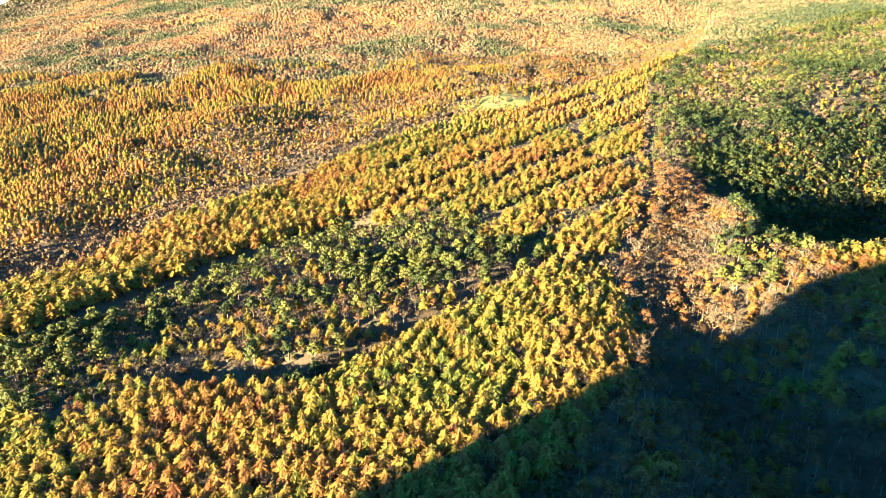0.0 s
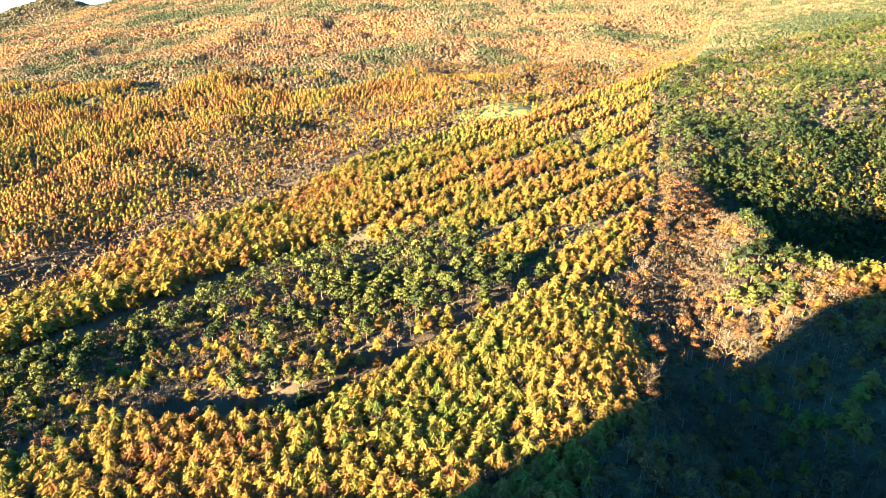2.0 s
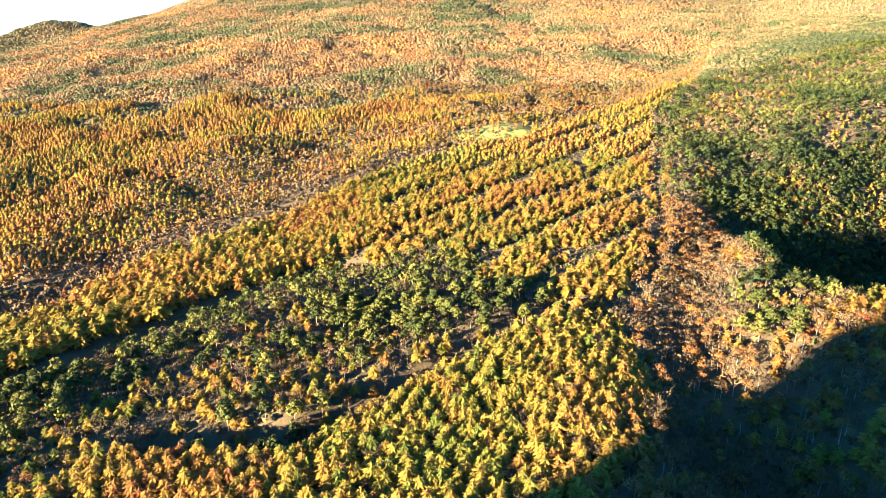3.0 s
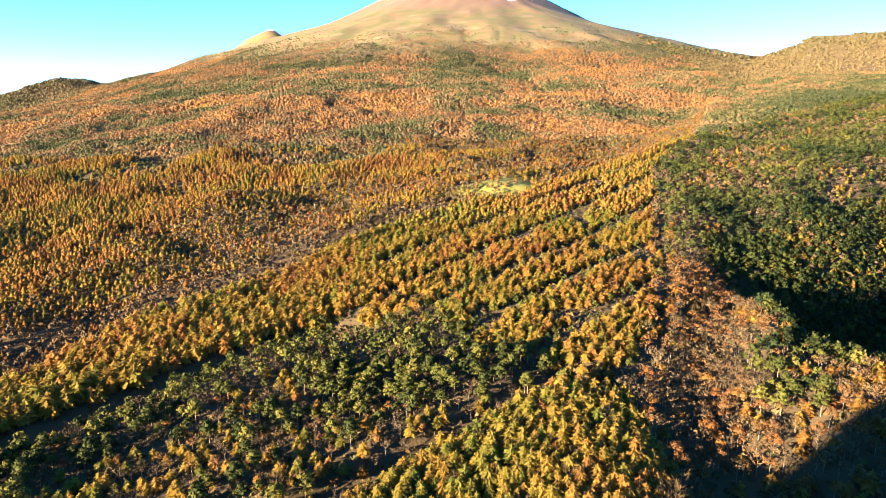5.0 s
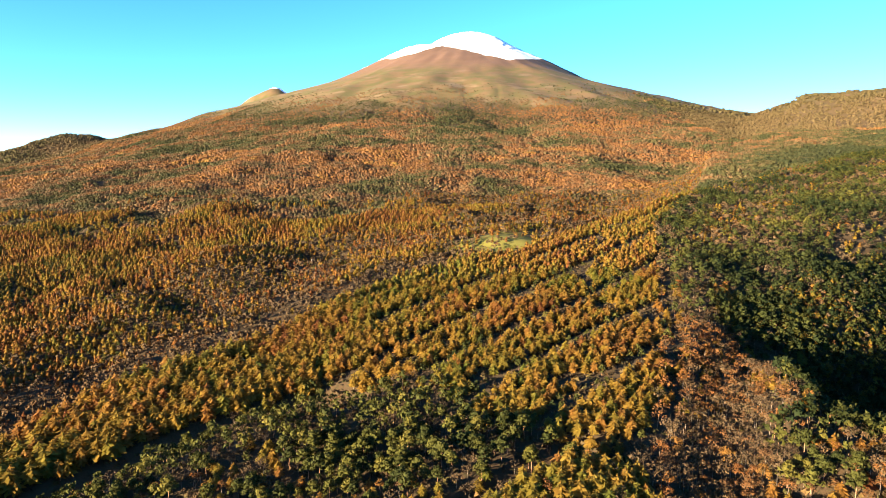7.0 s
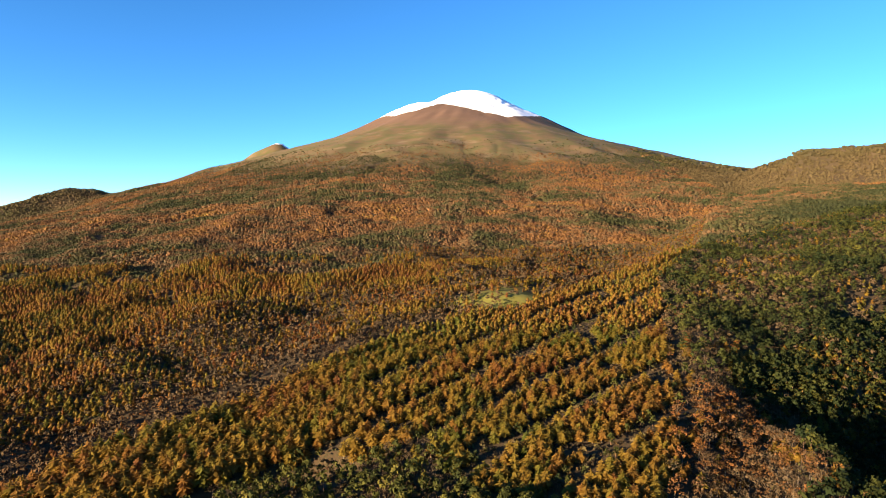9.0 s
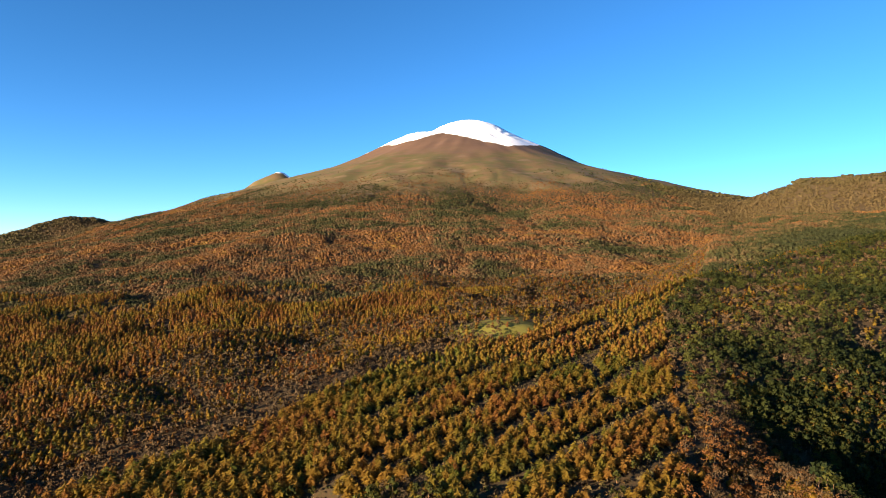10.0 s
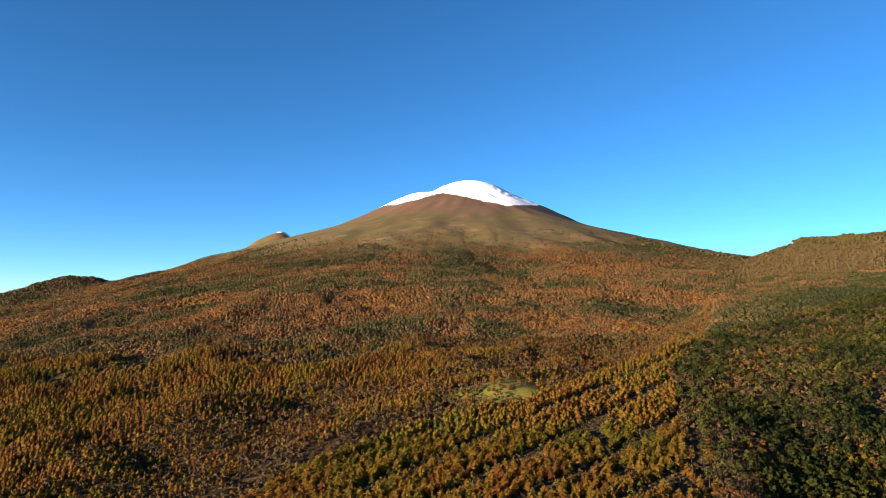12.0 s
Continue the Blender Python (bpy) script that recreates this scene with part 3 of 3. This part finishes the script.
def crown(kind, level, r):
    if kind == "larch":
        return (larch_crown(r), larch_crown(r, 8.8, 3.7, 9, 11, False, 1, 0.17), larch_crown(r, 8.6, 3.7, 4, 6, False, 2, 0.26))[level]
    if kind == "pine":
        return (pine_crown(r), pine_crown(r, 10.5, 3.7, 7, 9), pine_crown(r, 9.5, 3.6, 6, 6))[level]
    if kind == "russet":
        return (dome_crown(r), dome_crown(r, 9, 3.6, 8, 11), dome_crown(r, 8, 3.4, 6, 5))[level]
    return (twig_crown(r), gathered([twig_crown(r, 9.0, 4.4, 7, 9), dome_crown(r, 8.4, 3.9, 6, 8, 0.75)]), dome_crown(r, 8.6, 4.2, 5, 8, 1.7))[level]


def joined(protos, which, x, y, z, scale, turn, tint):
    """Many trees in one set of arrays."""
    vs, ts, sl, tn, n = [], [], [], [], 0
    for q, (pv, pt, ps) in enumerate(protos):
        k = np.nonzero(which == q)[0]
        if not len(k):
            continue
        c, s = np.cos(turn[k])[:, None], np.sin(turn[k])[:, None]
        px, py, pz = pv[:, 0][None], pv[:, 1][None], pv[:, 2][None]
        sc = scale[k][:, None]
        v = np.stack([x[k][:, None] + sc * (px * c - py * s), y[k][:, None] + sc * (px * s + py * c), z[k][:, None] + sc * pz], 2)
        vs.append(v.reshape(-1, 3))
        ts.append((pt[None] + (np.arange(len(k)) * len(pv))[:, None, None]).reshape(-1, 3) + n)
        sl.append(np.tile(ps, len(k)))
        tn.append(np.repeat(tint[k], len(pv)))
        n += len(k) * len(pv)
    return np.concatenate(vs), np.concatenate(ts), np.concatenate(sl), np.concatenate(tn)


NAMES = {"larch": ("larch_tree", "golden autumn larch with feathery drooping branches", "golden autumn larch forest on the volcano's lower slopes"),
         "pine": ("pine_tree", "green red pine with flat needle clumps", "dark green pine wood with sunlit crowns"),
         "russet": ("oak_tree", "russet autumn oak with a rounded leafy crown", "russet and rust-red autumn oak wood"),
         "bare": ("bare_tree", "leafless grey-brown broadleaf tree with fine twigs", "leafless grey-brown broadleaf wood")}
GROUPS = {"larch": "larches on the hill", "pine": "pines on the plateau", "russet": "oaks on the plateau", "bare": "leafless trees on the plateau"}
VARIANTS, SINGLE = 6, 260
for kind in KINDS:
    t = np.concatenate(KINDS[kind])
    far = np.hypot(t[:, 0], t[:, 1] - 40)
    order = np.argsort(np.where(t[:, 1] > 130, far, 9999))
    t, far = t[order], far[order]
    z = ground_height(t[:, 0], t[:, 1])
    name, label, wood_label = NAMES[kind]
    r = np.random.RandomState(5)
    # single trees where the camera passes nearest
    protos = []
    for q in range(VARIANTS):
        base = new(name)
        tagged(base, label, "tree", GROUPS[kind])
        base.empty_display_size = 1
        v, tr = stem(r, HIGH[kind] * (0.9 if kind == "larch" else 0.7), 0.2)
        trunk = new("trunk", big_mesh("trunk", v, tr, [BARK[kind]]))
        v, tr = crown(kind, 0, r)
        top = new("crown", big_mesh("crown", v, tr, [LEAF_ONE[kind]]))
        trunk.parent = top.parent = base
        protos.append(base)
    for j in range(min(SINGLE, len(t))):
        m = Matrix.Translation((t[j, 0], t[j, 1], z[j])) @ Matrix.Rotation(r.uniform(0, 6.28), 4, "Z") @ Matrix.Scale(t[j, 2], 4)
        if j < VARIANTS:
            protos[j].matrix_basis = m
        else:
            one = copy_thing(protos[j % VARIANTS], m)
            one.scale = (t[j, 2],) * 3
    # the rest of the wood
    vs, ts, sl, tn, n = [], [], [], [], 0
    for level, (a, b) in enumerate(((0, 215), (215, 520), (520, 99999))):
        k = np.nonzero((np.arange(len(t)) >= SINGLE) & (np.where(t[:, 1] > 130, far, 700) >= a) & (np.where(t[:, 1] > 130, far, 700) < b))[0]
        if not len(k):
            continue
        shapes = []
        for q in range(VARIANTS):
            cv, ct = crown(kind, level, r)
            sv, st = stem(r, HIGH[kind] * (0.85 if kind == "larch" else 0.6), 0.2, 3, 1)
            if level == 2:
                shapes.append((cv, ct, np.zeros(len(ct), int)))
            else:
                v, tr = gathered([(cv, ct), (sv, st)])
                shapes.append((v, tr, np.concatenate([np.zeros(len(ct), int), np.ones(len(st), int)])))
        one = joined(shapes, r.randint(0, VARIANTS, len(k)), t[k, 0], t[k, 1], z[k], t[k, 2], r.uniform(0, 6.28, len(k)), t[k, 3])
        vs.append(one[0]), ts.append(one[1] + n), sl.append(one[2]), tn.append(one[3])
        n += len(one[0])
    wood = new(name.replace("_tree", "_wood"), big_mesh(name.replace("_tree", "_wood"), np.concatenate(vs), np.concatenate(ts), [LEAF[kind], BARK[kind]], np.concatenate(sl), np.concatenate(tn)))
    tagged(wood, wood_label, "trees", kind="stuff")

# low undergrowth between the trees
x, y = scatter(rng, -420, 520, 110, 900, 5.0, 33, 0.5)
k = ~west_of_edge(x, y) & (y < 500 + 400 * rng.uniform(0, 1, len(x)))
x, y = x[k], y[k]
shapes = []
for q in range(6):
    v, tr = tufts(rng, (0, 0, 0.5), 1.9, 9, 0.7, 0.75)
    shapes.append((np.array(v), np.array(tr), np.zeros(len(tr), int)))
v, tr, sl, tn = joined(shapes, rng.randint(0, 6, len(x)), x, y, ground_height(x, y), rng.uniform(0.6, 1.3, len(x)), rng.uniform(0, 6.28, len(x)), rng.uniform(0, 1, len(x)))
tagged(new("undergrowth", big_mesh("undergrowth", v, tr, [SHRUB], None, tn)), "dry brown shrubs and grass under the trees", "undergrowth", kind="stuff")

# woods that clothe the volcano up to the tree line
vs, ts, sl, tn, n = [], [], [], [], 0
for y0, y1, step, sprays in ((850, 1700, 7.2, 11), (1700, 2300, 9.5, 9), (2300, 3000, 11.5, 8), (3000, 3900, 14.0, 7)):
    x, y = scatter(rng, -2900, 2900, y0, y1, step, 17)
    keep = np.abs(x) < 0.80 * y + 60
    x, y = x[keep], y[keep]
    z = ground_height(x, y)
    keep = (z < 325 + 60 * smooth(-1500, -600, -x) + 60 * wobble(x, y, 260, 4) + 40 * wobble(x, y, 60, 9) + 70 * rng.uniform(-1, 1, len(x))) & ((np.interp(y, EDGE_Y, EDGE_X) > x + 5) | (brow_gap(x, y) > 2))
    x, y, z = x[keep], y[keep], z[keep]
    keep = (y > 1330) | (x > 330) | (y > 1130 + 160 * wobble(x, y, 90, 5) + 90 * rng.uniform(-1, 1, len(x)))
    x, y, z = x[keep], y[keep], z[keep]
    patch = 0.385 + 0.30 * wobble(x, y, 190, 5) + 0.26 * wobble(x * 0.6, y, 60, 7) + 0.22 * wobble(x, y, 21, 4) + 0.12 * rng.uniform(-1, 1, len(x))
    patch = np.where((x > 950) & (y > 1850) & (z > 190), 0.3 + 0.06 * patch, patch)
    patch = np.where((x < -1700) & (y > 3000), 0.22 + 0.2 * patch, patch)
    patch = patch - 0.12 * smooth(250, 420, z) - 0.42 * smooth(280, 60, np.abs(brow_gap(x, y))) * (x > 250)
    shapes = []
    for q in range(6):
        v, tr = far_crown(rng, step * rng.uniform(0.45, 0.65), step * 0.66, sprays)
        shapes.append((v, tr, np.zeros(len(tr), int)))
    one = joined(shapes, rng.randint(0, 6, len(x)), x, y, z, rng.uniform(0.7, 1.25, len(x)) * (1 - 0.55 * smooth(200, 400, z) * (x < 900)), rng.uniform(0, 6.28, len(x)), np.clip(patch, 0.02, 0.98))
    vs.append(one[0]), ts.append(one[1] + n), sl.append(one[2]), tn.append(one[3])
    n += len(one[0])
tagged(new("mountain_wood", big_mesh("mountain_wood", np.concatenate(vs), np.concatenate(ts), [FAR], np.concatenate(sl), np.concatenate(tn))), "autumn-brown and gold mixed woods on the volcano's flank", "trees", kind="stuff")


# ---- a pale cliff in the gorge ----
def cliff_block(rng, size):
    """A weathered, uneven block of pale rock."""
    bm = bmesh.new()
    bmesh.ops.create_icosphere(bm, subdivisions=2, radius=1)
    for v in bm.verts:
        k = 1 + 0.28 * noise.noise(v.co * 1.7) + 0.1 * noise.noise(v.co * 5)
        v.co = Vector((v.co.x * size[0] * k, v.co.y * size[1] * k, v.co.z * size[2] * k))
    me = bpy.data.meshes.new("rock")
    bm.to_mesh(me)
    bm.free()
    me.materials.append(PALE_ROCK)
    return me


PALE_ROCK = bark("pale_rock", (0.14, 0.125, 0.10), (0.26, 0.235, 0.19), 1.5)
for cx, cy, size in ((-178, 893, (3.2, 2.2, 6.5)), (-171, 896, (2.4, 2.0, 4.5)), (-186, 899, (3.0, 2.0, 3.2))):
    rock = new("rock", cliff_block(rng, size))
    rock.location = (cx, cy, float(ground_height(cx, cy)) + size[2] * 0.6)
    rock.rotation_euler = (0, 0, cx)
    tagged(rock, "pale weathered rock standing in the wooded gorge", "rock", "rocks in the gorge")
